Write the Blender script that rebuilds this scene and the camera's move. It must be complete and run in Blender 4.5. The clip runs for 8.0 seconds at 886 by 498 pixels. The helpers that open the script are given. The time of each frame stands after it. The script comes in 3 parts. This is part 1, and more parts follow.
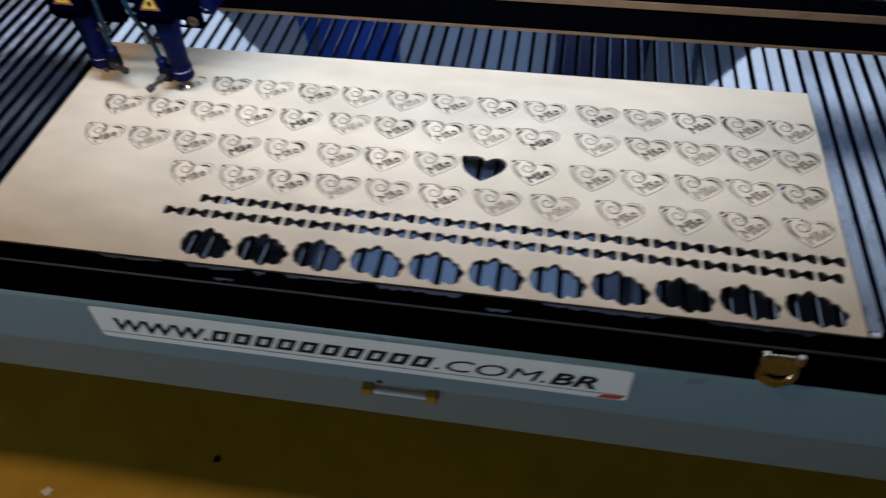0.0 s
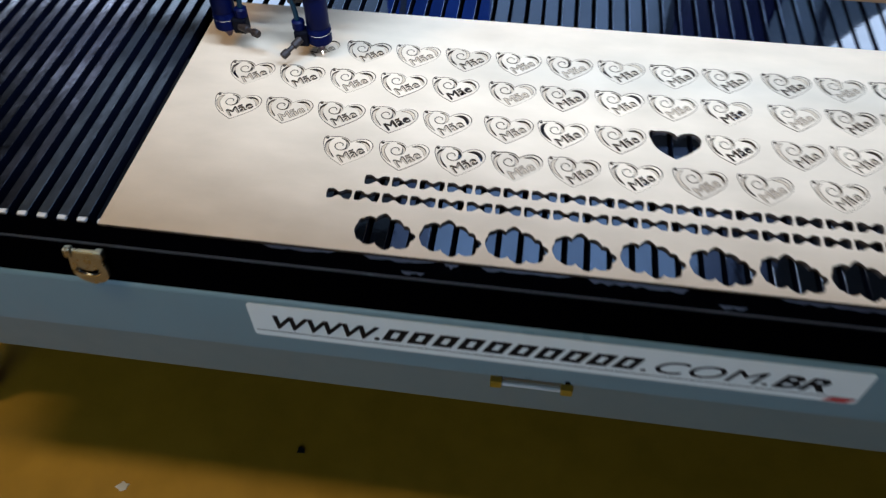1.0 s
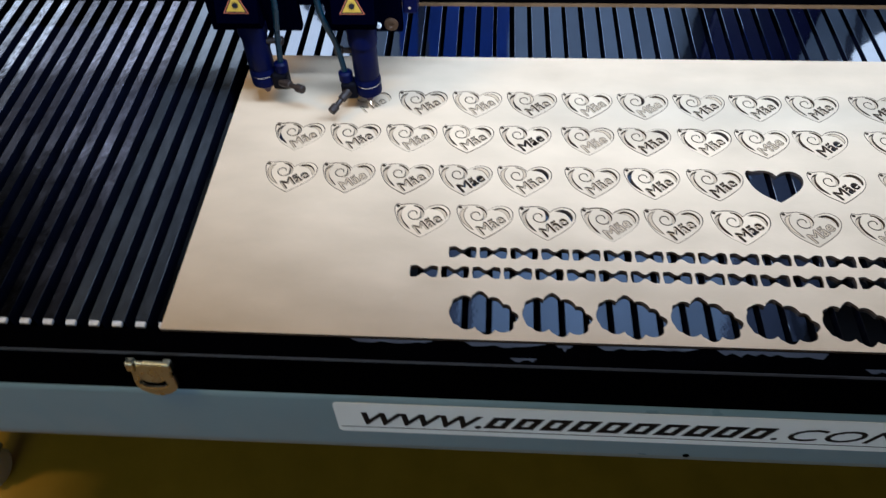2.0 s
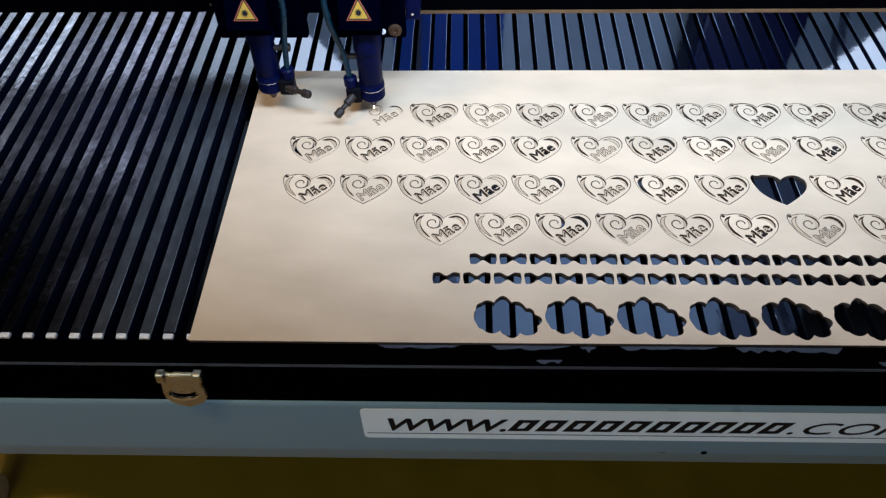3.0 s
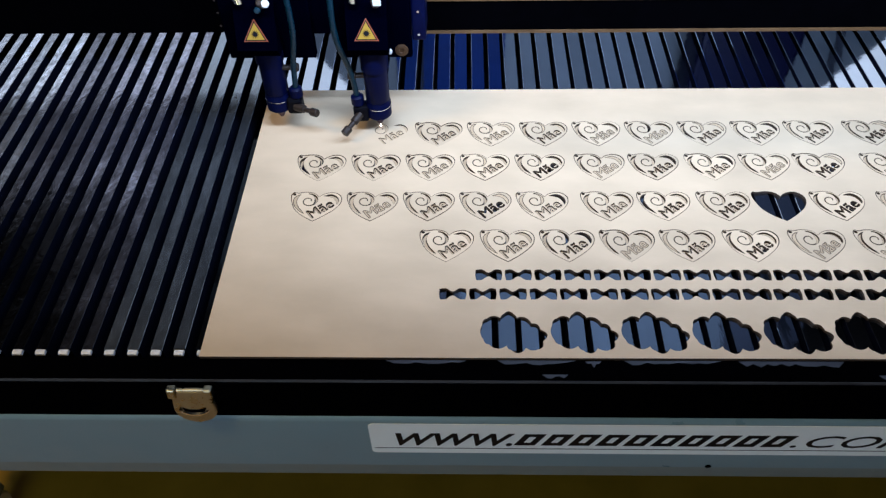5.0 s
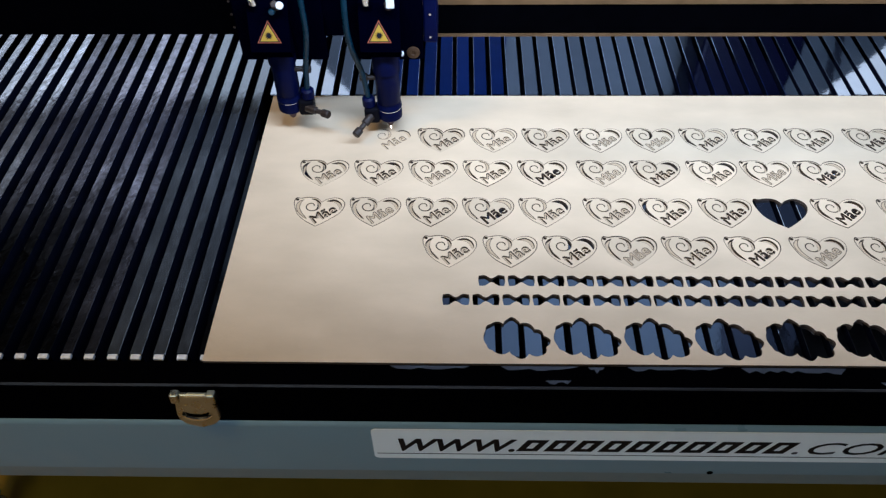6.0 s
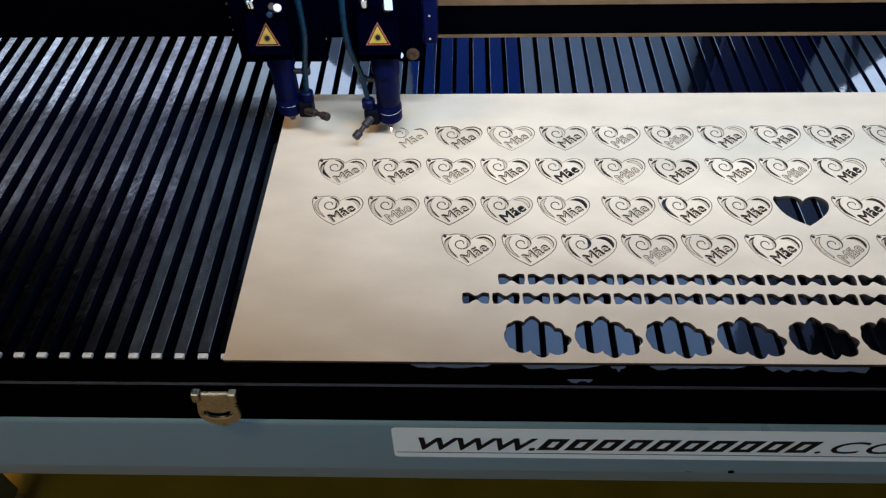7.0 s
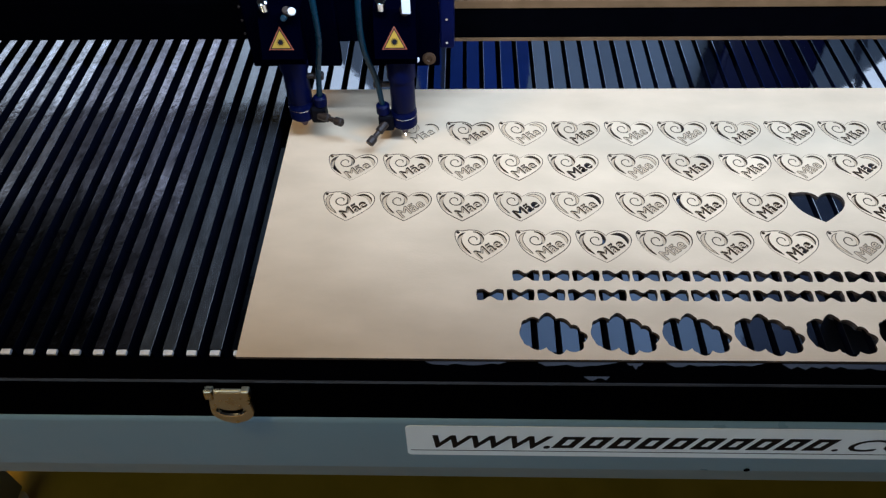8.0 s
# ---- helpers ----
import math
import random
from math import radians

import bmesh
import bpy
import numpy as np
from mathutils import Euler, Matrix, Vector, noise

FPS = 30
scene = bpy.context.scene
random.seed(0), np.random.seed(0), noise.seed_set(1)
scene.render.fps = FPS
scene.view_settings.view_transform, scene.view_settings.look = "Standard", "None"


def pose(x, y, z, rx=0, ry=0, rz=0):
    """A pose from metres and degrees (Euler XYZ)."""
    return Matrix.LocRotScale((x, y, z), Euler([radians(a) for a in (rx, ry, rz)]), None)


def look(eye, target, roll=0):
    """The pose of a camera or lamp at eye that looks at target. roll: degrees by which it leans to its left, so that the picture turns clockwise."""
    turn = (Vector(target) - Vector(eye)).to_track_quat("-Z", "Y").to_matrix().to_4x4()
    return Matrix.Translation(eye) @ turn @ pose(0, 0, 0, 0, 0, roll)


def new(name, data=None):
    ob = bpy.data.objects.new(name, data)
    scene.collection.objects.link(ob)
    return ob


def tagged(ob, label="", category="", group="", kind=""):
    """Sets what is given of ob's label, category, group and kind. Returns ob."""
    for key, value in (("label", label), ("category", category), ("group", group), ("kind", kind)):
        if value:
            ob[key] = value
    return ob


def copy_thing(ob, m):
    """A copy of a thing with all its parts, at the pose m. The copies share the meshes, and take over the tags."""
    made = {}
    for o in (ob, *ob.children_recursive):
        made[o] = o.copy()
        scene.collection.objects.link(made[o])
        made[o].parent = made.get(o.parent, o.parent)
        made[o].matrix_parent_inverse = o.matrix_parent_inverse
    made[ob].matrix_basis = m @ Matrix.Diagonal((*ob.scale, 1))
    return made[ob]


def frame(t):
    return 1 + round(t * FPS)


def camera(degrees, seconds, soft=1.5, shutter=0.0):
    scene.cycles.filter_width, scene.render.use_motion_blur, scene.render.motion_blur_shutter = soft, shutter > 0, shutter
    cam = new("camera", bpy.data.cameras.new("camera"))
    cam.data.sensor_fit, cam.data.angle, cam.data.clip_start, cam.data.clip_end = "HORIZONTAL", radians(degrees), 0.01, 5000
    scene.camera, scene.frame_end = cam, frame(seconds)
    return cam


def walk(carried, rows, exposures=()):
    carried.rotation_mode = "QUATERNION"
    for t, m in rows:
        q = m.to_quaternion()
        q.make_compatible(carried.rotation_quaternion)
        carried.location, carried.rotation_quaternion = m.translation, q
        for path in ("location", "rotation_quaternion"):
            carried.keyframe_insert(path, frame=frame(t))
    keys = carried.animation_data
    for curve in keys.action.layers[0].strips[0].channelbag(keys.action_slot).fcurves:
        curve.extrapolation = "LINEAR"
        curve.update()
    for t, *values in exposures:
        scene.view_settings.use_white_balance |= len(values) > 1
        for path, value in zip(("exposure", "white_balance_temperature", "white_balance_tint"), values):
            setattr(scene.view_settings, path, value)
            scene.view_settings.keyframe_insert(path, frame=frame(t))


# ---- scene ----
cam = camera(60.5, 8.0, 1.3, 0.9)
PATH = [
    (0, (0.631, -0.472, 1.402), (0.382, 0.834, -0.092), -2.1),
    (0.3, (0.561, -0.494, 1.402), (0.342, 0.829, -0.082), -2.4),
    (0.5, (0.508, -0.503, 1.398), (0.309, 0.82, -0.088), -2.4),
    (0.8, (0.459, -0.471, 1.363), (0.229, 0.811, -0.154), -2.9),
    (1, (0.402, -0.429, 1.351), (0.213, 0.818, -0.202), -0.7),
    (1.2, (0.402, -0.381, 1.353), (0.123, 0.809, -0.229), -4.6),
    (1.5, (0.337, -0.365, 1.341), (0.134, 0.858, -0.229), -2.0),
    (1.7, (0.325, -0.341, 1.353), (0.105, 0.857, -0.233), -4.7),
    (2, (0.279, -0.34, 1.344), (0.162, 0.909, -0.214), -2.7),
    (3.5, (0.235, -0.365, 1.354), (0.184, 0.926, -0.172), -1.6),
    (4, (0.232, -0.365, 1.355), (0.182, 0.935, -0.164), -1.7),
    (4.5, (0.232, -0.365, 1.358), (0.176, 0.944, -0.153), -1.9),
    (6, (0.225, -0.366, 1.361), (0.183, 0.963, -0.133), -1.1),
    (6.5, (0.217, -0.367, 1.362), (0.154, 0.962, -0.131), -1.8),
    (7, (0.214, -0.365, 1.36), (0.151, 0.96, -0.136), -1.9),
    (7.5, (0.203, -0.364, 1.357), (0.143, 0.961, -0.14), -2.2),
    (8, (0.199, -0.362, 1.354), (0.141, 0.959, -0.146), -1.7),
]
walk(cam, [(t, look(eye, target, roll)) for t, eye, target, roll in PATH], [(0.0, -0.34, 6250, 13), (0.5, -0.29, 5950, 12), (1.0, -0.12, 5900, 11), (2.0, -0.26, 6150, 12), (4.5, -0.26, 6200, 13), (6.0, -0.37, 6200, 12), (8.0, -0.38, 6200, 11)])

# ---- light and exposure ----
world = bpy.data.worlds.new("world")
world.use_nodes = True
scene.world = world
world.node_tree.nodes["Background"].inputs[0].default_value = (0.80, 0.90, 1.0, 1)
world.node_tree.nodes["Background"].inputs[1].default_value = 2.1


def area_lamp(name, m, sx, sy, watts, colour):
    data = bpy.data.lights.new(name, "AREA")
    data.shape, data.size, data.size_y = "RECTANGLE", sx, sy
    data.energy, data.color = watts, colour
    ob = new(name, data)
    ob.matrix_world = m
    return ob


# assumed lamp out of view, aimed to brighten the sheet towards the back
area_lamp("assumed_strip_light", pose(0.44, 0.120, 1.300, 70, 0, 0), 0.82, 0.03, 19.6, (0.55, 0.728, 1.0))
area_lamp("ceiling_panel_light", pose(-1.15, -0.40, 2.93), 0.8, 0.15, 31.0, (1.0, 0.72, 0.32))
area_lamp("doorway_daylight", pose(-1.0, -3.98, 1.75, 90, 0, 0), 2.6, 1.9, 29.0, (0.49, 0.76, 1.0))

# ---- materials ----
Z = 0.80            # top of the plywood sheet
BED = Z - 0.003     # top of the slats


def material(name, colour, rough=0.5, metal=0.0, vary=0.15, scale=30.0, bump=0.0, bump_scale=200.0, bump_depth=0.002, coords="Object", stretch=(1, 1, 1), per_object=0.0, spec=0.5, dark_spot=None):
    m = bpy.data.materials.new(name)
    m.use_nodes = True
    nt = m.node_tree
    b = nt.nodes["Principled BSDF"]
    b.inputs["Roughness"].default_value, b.inputs["Metallic"].default_value = rough, metal
    b.inputs["Specular IOR Level"].default_value = spec
    tc = nt.nodes.new("ShaderNodeTexCoord")
    mp = nt.nodes.new("ShaderNodeMapping")
    mp.inputs["Scale"].default_value = stretch
    nt.links.new(tc.outputs[coords], mp.inputs["Vector"])
    if per_object:
        who, far = nt.nodes.new("ShaderNodeObjectInfo"), nt.nodes.new("ShaderNodeMath")
        far.operation = "MULTIPLY"
        far.inputs[1].default_value = 37.0
        nt.links.new(who.outputs["Random"], far.inputs[0])
        nt.links.new(far.outputs[0], mp.inputs["Location"])
    big, fine = nt.nodes.new("ShaderNodeTexNoise"), nt.nodes.new("ShaderNodeTexNoise")
    big.inputs["Scale"].default_value, big.inputs["Detail"].default_value = scale * 0.2, 3
    fine.inputs["Scale"].default_value, fine.inputs["Detail"].default_value = scale, 6
    for n in (big, fine):
        nt.links.new(mp.outputs[0], n.inputs["Vector"])
    add = nt.nodes.new("ShaderNodeMath")
    add.operation = "ADD"
    nt.links.new(big.outputs["Fac"], add.inputs[0])
    nt.links.new(fine.outputs["Fac"], add.inputs[1])
    ramp = nt.nodes.new("ShaderNodeMapRange")
    ramp.inputs["From Min"].default_value, ramp.inputs["From Max"].default_value = 0.6, 1.4
    ramp.inputs["To Min"].default_value, ramp.inputs["To Max"].default_value = 1 - vary, 1 + vary
    nt.links.new(add.outputs[0], ramp.inputs["Value"])
    last = ramp.outputs[0]
    if per_object:
        info = nt.nodes.new("ShaderNodeObjectInfo")
        r2 = nt.nodes.new("ShaderNodeMapRange")
        r2.inputs["To Min"].default_value, r2.inputs["To Max"].default_value = 1 - per_object, 1 + per_object
        nt.links.new(info.outputs["Random"], r2.inputs["Value"])
        mul = nt.nodes.new("ShaderNodeMath")
        mul.operation = "MULTIPLY"
        nt.links.new(last, mul.inputs[0])
        nt.links.new(r2.outputs[0], mul.inputs[1])
        last = mul.outputs[0]
    if dark_spot:
        # a ragged round area of darker colour on the bed: its middle, its inner and its outer radius
        (cx, cy), r0, r1 = dark_spot
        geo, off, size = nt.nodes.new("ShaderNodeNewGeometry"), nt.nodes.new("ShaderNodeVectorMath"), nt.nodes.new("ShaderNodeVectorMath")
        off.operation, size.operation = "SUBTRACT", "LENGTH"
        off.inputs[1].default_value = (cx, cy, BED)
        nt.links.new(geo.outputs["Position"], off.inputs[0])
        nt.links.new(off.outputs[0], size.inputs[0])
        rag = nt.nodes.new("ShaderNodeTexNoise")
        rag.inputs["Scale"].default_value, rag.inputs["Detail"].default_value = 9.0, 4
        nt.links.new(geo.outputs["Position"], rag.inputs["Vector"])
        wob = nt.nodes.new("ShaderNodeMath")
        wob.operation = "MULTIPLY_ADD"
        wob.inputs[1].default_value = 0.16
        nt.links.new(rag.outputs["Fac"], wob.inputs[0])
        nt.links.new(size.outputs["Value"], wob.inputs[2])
        fade = nt.nodes.new("ShaderNodeMapRange")
        fade.interpolation_type = "SMOOTHSTEP"
        fade.inputs["From Min"].default_value, fade.inputs["From Max"].default_value = r0 + 0.08, r1 + 0.08
        fade.inputs["To Min"].default_value, fade.inputs["To Max"].default_value = 0.03, 1.0
        nt.links.new(wob.outputs[0], fade.inputs["Value"])
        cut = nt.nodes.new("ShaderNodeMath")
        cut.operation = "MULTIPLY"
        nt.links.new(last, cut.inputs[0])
        nt.links.new(fade.outputs[0], cut.inputs[1])
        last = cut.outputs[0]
    vm = nt.nodes.new("ShaderNodeVectorMath")
    vm.operation = "SCALE"
    vm.inputs[0].default_value = colour
    nt.links.new(last, vm.inputs["Scale"])
    nt.links.new(vm.outputs[0], b.inputs["Base Color"])
    rr = nt.nodes.new("ShaderNodeMapRange")
    rr.inputs["From Min"].default_value, rr.inputs["From Max"].default_value = 0.3, 0.7
    rr.inputs["To Min"].default_value, rr.inputs["To Max"].default_value = rough * 0.75, min(1.0, rough * 1.25)
    nt.links.new(fine.outputs["Fac"], rr.inputs["Value"])
    nt.links.new(rr.outputs[0], b.inputs["Roughness"])
    if bump:
        bn = nt.nodes.new("ShaderNodeTexNoise")
        bn.inputs["Scale"].default_value, bn.inputs["Detail"].default_value = bump_scale, 5
        nt.links.new(mp.outputs[0], bn.inputs["Vector"])
        bu = nt.nodes.new("ShaderNodeBump")
        bu.inputs["Strength"].default_value, bu.inputs["Distance"].default_value = bump, bump_depth
        nt.links.new(bn.outputs["Fac"], bu.inputs["Height"])
        nt.links.new(bu.outputs[0], b.inputs["Normal"])
    return m


def glow(name, colour, strength):
    m = bpy.data.materials.new(name)
    m.use_nodes = True
    b = m.node_tree.nodes["Principled BSDF"]
    b.inputs["Base Color"].default_value = (*colour, 1)
    b.inputs["Emission Color"].default_value = (*colour, 1)
    b.inputs["Emission Strength"].default_value = strength
    return m


PLY = material("birch_plywood", (0.585, 0.436, 0.288), 0.42, vary=0.18, scale=24, bump=0.06, bump_scale=500, stretch=(0.5, 1, 1))
BURNT = material("burnt_edge", (0.045, 0.024, 0.011), 0.8, vary=0.4, scale=300)
SCORCH = material("scorched_rim", (0.075, 0.045, 0.026), 0.75, vary=0.45, scale=250)
PENDANT_WOOD = material("smoked_plywood", (0.575, 0.430, 0.282), 0.5, vary=0.09, scale=60, bump=0.06, bump_scale=500, stretch=(0.25, 1, 1), per_object=0.11)
OFFCUT = material("plywood_offcut", (0.47, 0.335, 0.205), 0.65, vary=0.08, scale=80, per_object=0.06)
SLAT_MATT = material("scorched_aluminium", (0.215, 0.215, 0.265), 0.20, 0.80, vary=0.9, scale=210, bump=0.75, bump_scale=260, bump_depth=0.0010, stretch=(1, 0.5, 1), per_object=0.65, dark_spot=((-0.26, -0.02), 0.13, 0.29))
SLAT_PITTED = material("pitted_aluminium", (0.46, 0.48, 0.55), 0.20, 0.85, vary=0.8, scale=190, bump=0.75, bump_scale=240, bump_depth=0.0010, stretch=(1, 0.5, 1), per_object=0.35, dark_spot=((-0.26, -0.02), 0.13, 0.29))
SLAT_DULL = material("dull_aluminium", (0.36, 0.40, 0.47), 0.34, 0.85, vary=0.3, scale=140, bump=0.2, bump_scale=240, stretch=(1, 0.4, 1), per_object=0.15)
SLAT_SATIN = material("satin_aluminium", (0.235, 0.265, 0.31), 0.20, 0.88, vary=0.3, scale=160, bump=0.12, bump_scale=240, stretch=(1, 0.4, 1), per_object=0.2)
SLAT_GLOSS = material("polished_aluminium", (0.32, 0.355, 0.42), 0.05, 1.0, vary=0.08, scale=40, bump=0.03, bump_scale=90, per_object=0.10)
# slat sides near black: the shade of the gaps is put into their colour
SLAT_SIDE = material("gap_shade_aluminium", (0.0018, 0.0026, 0.008), 0.7, 0.0, vary=0.4, scale=120, spec=0.05)
BARE_ALU = material("bare_aluminium_end", (0.70, 0.70, 0.72), 0.5, 0.0, vary=0.4, scale=150)
# unseen tray; the dark below the slats is put into its colour
TRAY_BLACK = material("black_tray", (0.003, 0.004, 0.009), 0.9, vary=0.3, scale=60, spec=0.1)
BLACK = material("black_paint", (0.0006, 0.0006, 0.0010), 0.6, vary=0.3, scale=60, bump=0.08, bump_scale=120, spec=0.0)
SCUFF_GLINT = material("scuffed_glint_edge", (0.016, 0.016, 0.02), 0.6, vary=0.95, scale=35)
FLAKE = material("lifted_paint", (0.009, 0.009, 0.018), 0.45, vary=0.8, scale=120)
GREY = material("grey_blue_enamel", (0.165, 0.265, 0.318), 0.36, vary=0.05, scale=25, bump=0.03, bump_scale=300)
GREY_DARK = material("dark_grey_enamel", (0.20, 0.245, 0.24), 0.45, vary=0.06, scale=25)
STICKER = material("white_vinyl", (0.86, 0.92, 0.93), 0.4, vary=0.03, scale=30)
INK = material("black_ink", (0.006, 0.006, 0.008), 0.6, vary=0.1, spec=0.1)
RED = material("red_ink", (0.55, 0.03, 0.03), 0.5, vary=0.1)
NICKEL = material("aged_nickel", (0.40, 0.37, 0.27), 0.30, 1.0, vary=0.12, scale=90)
BLUE = material("blue_anodised", (0.0006, 0.0020, 0.020), 0.40, 0.0, vary=0.15, scale=60, spec=0.06)
NAVY = material("navy_plate", (0.0002, 0.0003, 0.0022), 0.6, 0.0, vary=0.2, scale=60, spec=0.0)
HOSE = material("teal_hose", (0.0015, 0.016, 0.027), 0.3, vary=0.1, scale=60, spec=0.2)
RUBBER = material("black_fitting", (0.002, 0.002, 0.004), 0.5, vary=0.2, spec=0.05)
BRASS = material("sooty_brass", (0.017, 0.009, 0.006), 0.5, 0.3, vary=0.3, scale=250, bump=0.3, bump_scale=900)
CONE = material("copper_nozzle", (0.05, 0.02, 0.03), 0.4, 0.6, vary=0.25, scale=200)
CHROME = material("chrome", (0.75, 0.76, 0.78), 0.12, 1.0, vary=0.05)
COPPER_LINE = material("brown_rail_edge", (0.12, 0.065, 0.028), 0.45, 0.4, vary=0.3, scale=60)
BOSS = material("copper_boss", (0.050, 0.022, 0.008), 0.5, 0.3, vary=0.3, scale=200)
YELLOW = material("yellow_sign", (0.33, 0.19, 0.008), 0.45, vary=0.08)
SIGN_RED = material("red_sign_border", (0.26, 0.050, 0.020), 0.45, vary=0.08)
FLOOR = material("yellow_floor_paint", (0.43, 0.237, 0.014), 0.45, vary=0.22, scale=14, bump=0.08, bump_scale=60)
WALL = material("wall_plaster", (0.055, 0.058, 0.065), 0.8, vary=0.08, scale=8, bump=0.1, bump_scale=50)
CEIL = material("dark_ceiling_boards", (0.035, 0.035, 0.04), 0.85, vary=0.05, scale=8)
LID = material("dark_lid_enamel", (0.018, 0.020, 0.028), 0.6, vary=0.1, scale=12, spec=0.2)
BACK = material("pale_grey_enamel", (0.62, 0.66, 0.72), 0.5, vary=0.06, scale=12)
HOOD = material("grey_hood_enamel", (0.095, 0.105, 0.115), 0.5, vary=0.10, scale=6, spec=0.2)
NAVY_BOX = material("navy_box_enamel", (0.0012, 0.0015, 0.012), 0.4, vary=0.2, scale=9, spec=0.05)
LID_BLUE = material("mirrored_blue", (0.004, 0.018, 0.090), 0.5, vary=0.35, scale=9, spec=0.05)
FROST = bpy.data.materials.new("frosted_acrylic")
FROST.use_nodes = True
fn = FROST.node_tree.nodes
dif, tra, mix = fn.new("ShaderNodeBsdfDiffuse"), fn.new("ShaderNodeBsdfTranslucent"), fn.new("ShaderNodeMixShader")
dif.inputs["Color"].default_value, tra.inputs["Color"].default_value = (0.16, 0.18, 0.20, 1), (0.215, 0.24, 0.262, 1)
FROST.node_tree.links.new(dif.outputs[0], mix.inputs[1])
FROST.node_tree.links.new(tra.outputs[0], mix.inputs[2])
FROST.node_tree.links.new(mix.outputs[0], fn["Material Output"].inputs["Surface"])
SPARK = glow("laser_spark", (1.0, 0.92, 0.85), 14)
PANEL = glow("light_panel", (0.88, 0.94, 1.0), 3.5)
WHITE_PLASTIC = material("white_plastic", (0.7, 0.7, 0.68), 0.35, vary=0.05)


# ---- helpers for shapes ----
def put(name, mesh, mat, parent=None, label=""):
    ob = new(name, mesh)
    mats = mat if isinstance(mat, (list, tuple)) else [mat]
    if not mesh.materials:
        for m in mats:
            mesh.materials.append(m)
    ob.parent = parent
    if label:
        tagged(ob, label)
    return ob


def part(name, bm, mat, parent=None, label="", smooth=False):
    me = bpy.data.meshes.new(name)
    bmesh.ops.recalc_face_normals(bm, faces=bm.faces)
    if smooth:
        for f in bm.faces:
            f.smooth = True
        for e in bm.edges:
            if len(e.link_faces) == 2 and e.calc_face_angle(0) > 0.7:
                e.smooth = False
    bm.to_mesh(me)
    bm.free()
    return put(name, me, mat, parent, label)


def box(x0, x1, y0, y1, z0, z1, bev=0.0, seg=2, bm=None):
    bm2 = bmesh.new()
    bmesh.ops.create_cube(bm2, size=1)
    for v in bm2.verts:
        v.co = Vector(((x0 + x1) / 2 + v.co.x * (x1 - x0), (y0 + y1) / 2 + v.co.y * (y1 - y0), (z0 + z1) / 2 + v.co.z * (z1 - z0)))
    if bev:
        bmesh.ops.bevel(bm2, geom=bm2.edges[:], offset=bev, segments=seg, profile=0.5, affect="EDGES")
    return join(bm, bm2)


def join(bm, bm2):
    if bm is None:
        return bm2
    me = bpy.data.meshes.new("tmp")
    bm2.to_mesh(me)
    bm2.free()
    bm.from_mesh(me)
    bpy.data.meshes.remove(me)
    return bm


def lathe(profile, m=None, seg=28, bm=None):
    """Turned body from (radius, height) pairs along z, moved by m."""
    bm2 = bmesh.new()
    rings = []
    for r, z in profile:
        rings.append([bm2.verts.new((r * math.cos(a), r * math.sin(a), z)) for a in [2 * math.pi * i / seg for i in range(seg)]])
    for a, b in zip(rings, rings[1:]):
        for i in range(seg):
            bm2.faces.new((a[i], a[(i + 1) % seg], b[(i + 1) % seg], b[i]))
    bm2.faces.new(rings[0][::-1])
    bm2.faces.new(rings[-1])
    if m is not None:
        bm2.transform(m)
    return join(bm, bm2)


def tube(points, r, seg=12, bm=None):
    """A round hose through the points."""
    pts = [Vector(p) for p in points]
    fine = []
    for i in range(len(pts) - 1):
        p0, p1, p2, p3 = pts[max(i - 1, 0)], pts[i], pts[i + 1], pts[min(i + 2, len(pts) - 1)]
        for k in range(8):
            t = k / 8
            fine.append(0.5 * ((2 * p1) + (p2 - p0) * t + (2 * p0 - 5 * p1 + 4 * p2 - p3) * t * t + (3 * p1 - p0 - 3 * p2 + p3) * t ** 3))
    fine.append(pts[-1])
    bm2 = bmesh.new()
    rings = []
    for i, p in enumerate(fine):
        d = (fine[min(i + 1, len(fine) - 1)] - fine[max(i - 1, 0)]).normalized()
        u = d.cross(Vector((0.3, 0.9, 0.1))).normalized()
        w = d.cross(u)
        rings.append([bm2.verts.new(p + r * (math.cos(a) * u + math.sin(a) * w)) for a in [2 * math.pi * k / seg for k in range(seg)]])
    for a, b in zip(rings, rings[1:]):
        for i in range(seg):
            bm2.faces.new((a[i], a[(i + 1) % seg], b[(i + 1) % seg], b[i]))
    bm2.faces.new(rings[0][::-1])
    bm2.faces.new(rings[-1])
    return join(bm, bm2)


def prism(profile, x0, x1, bm=None):
    """A bar along x with the (y, z) outline given."""
    bm2 = bmesh.new()
    a = [bm2.verts.new((x0, y, z)) for y, z in profile]
    b = [bm2.verts.new((x1, y, z)) for y, z in profile]
    n = len(profile)
    for i in range(n):
        bm2.faces.new((a[i], a[(i + 1) % n], b[(i + 1) % n], b[i]))
    bm2.faces.new(a[::-1])
    bm2.faces.new(b)
    return join(bm, bm2)


def smooth_loop(points, steps=5, corners=()):
    """A closed line through the points, rounded but for the corner numbers."""
    n, out = len(points), []
    P = [Vector(p) for p in points]
    for i in range(n):
        p1, p2 = P[i], P[(i + 1) % n]
        p0 = p1 - (p2 - p1) * 0.5 if i in corners else P[i - 1]
        p3 = p2 + (p2 - p1) * 0.5 if (i + 1) % n in corners else P[(i + 2) % n]
        for k in range(steps):
            t = k / steps
            out.append(0.5 * ((2 * p1) + (p2 - p0) * t + (2 * p0 - 5 * p1 + 4 * p2 - p3) * t * t + (3 * p1 - p0 - 3 * p2 + p3) * t ** 3))
    return [(p.x, p.y) for p in out]


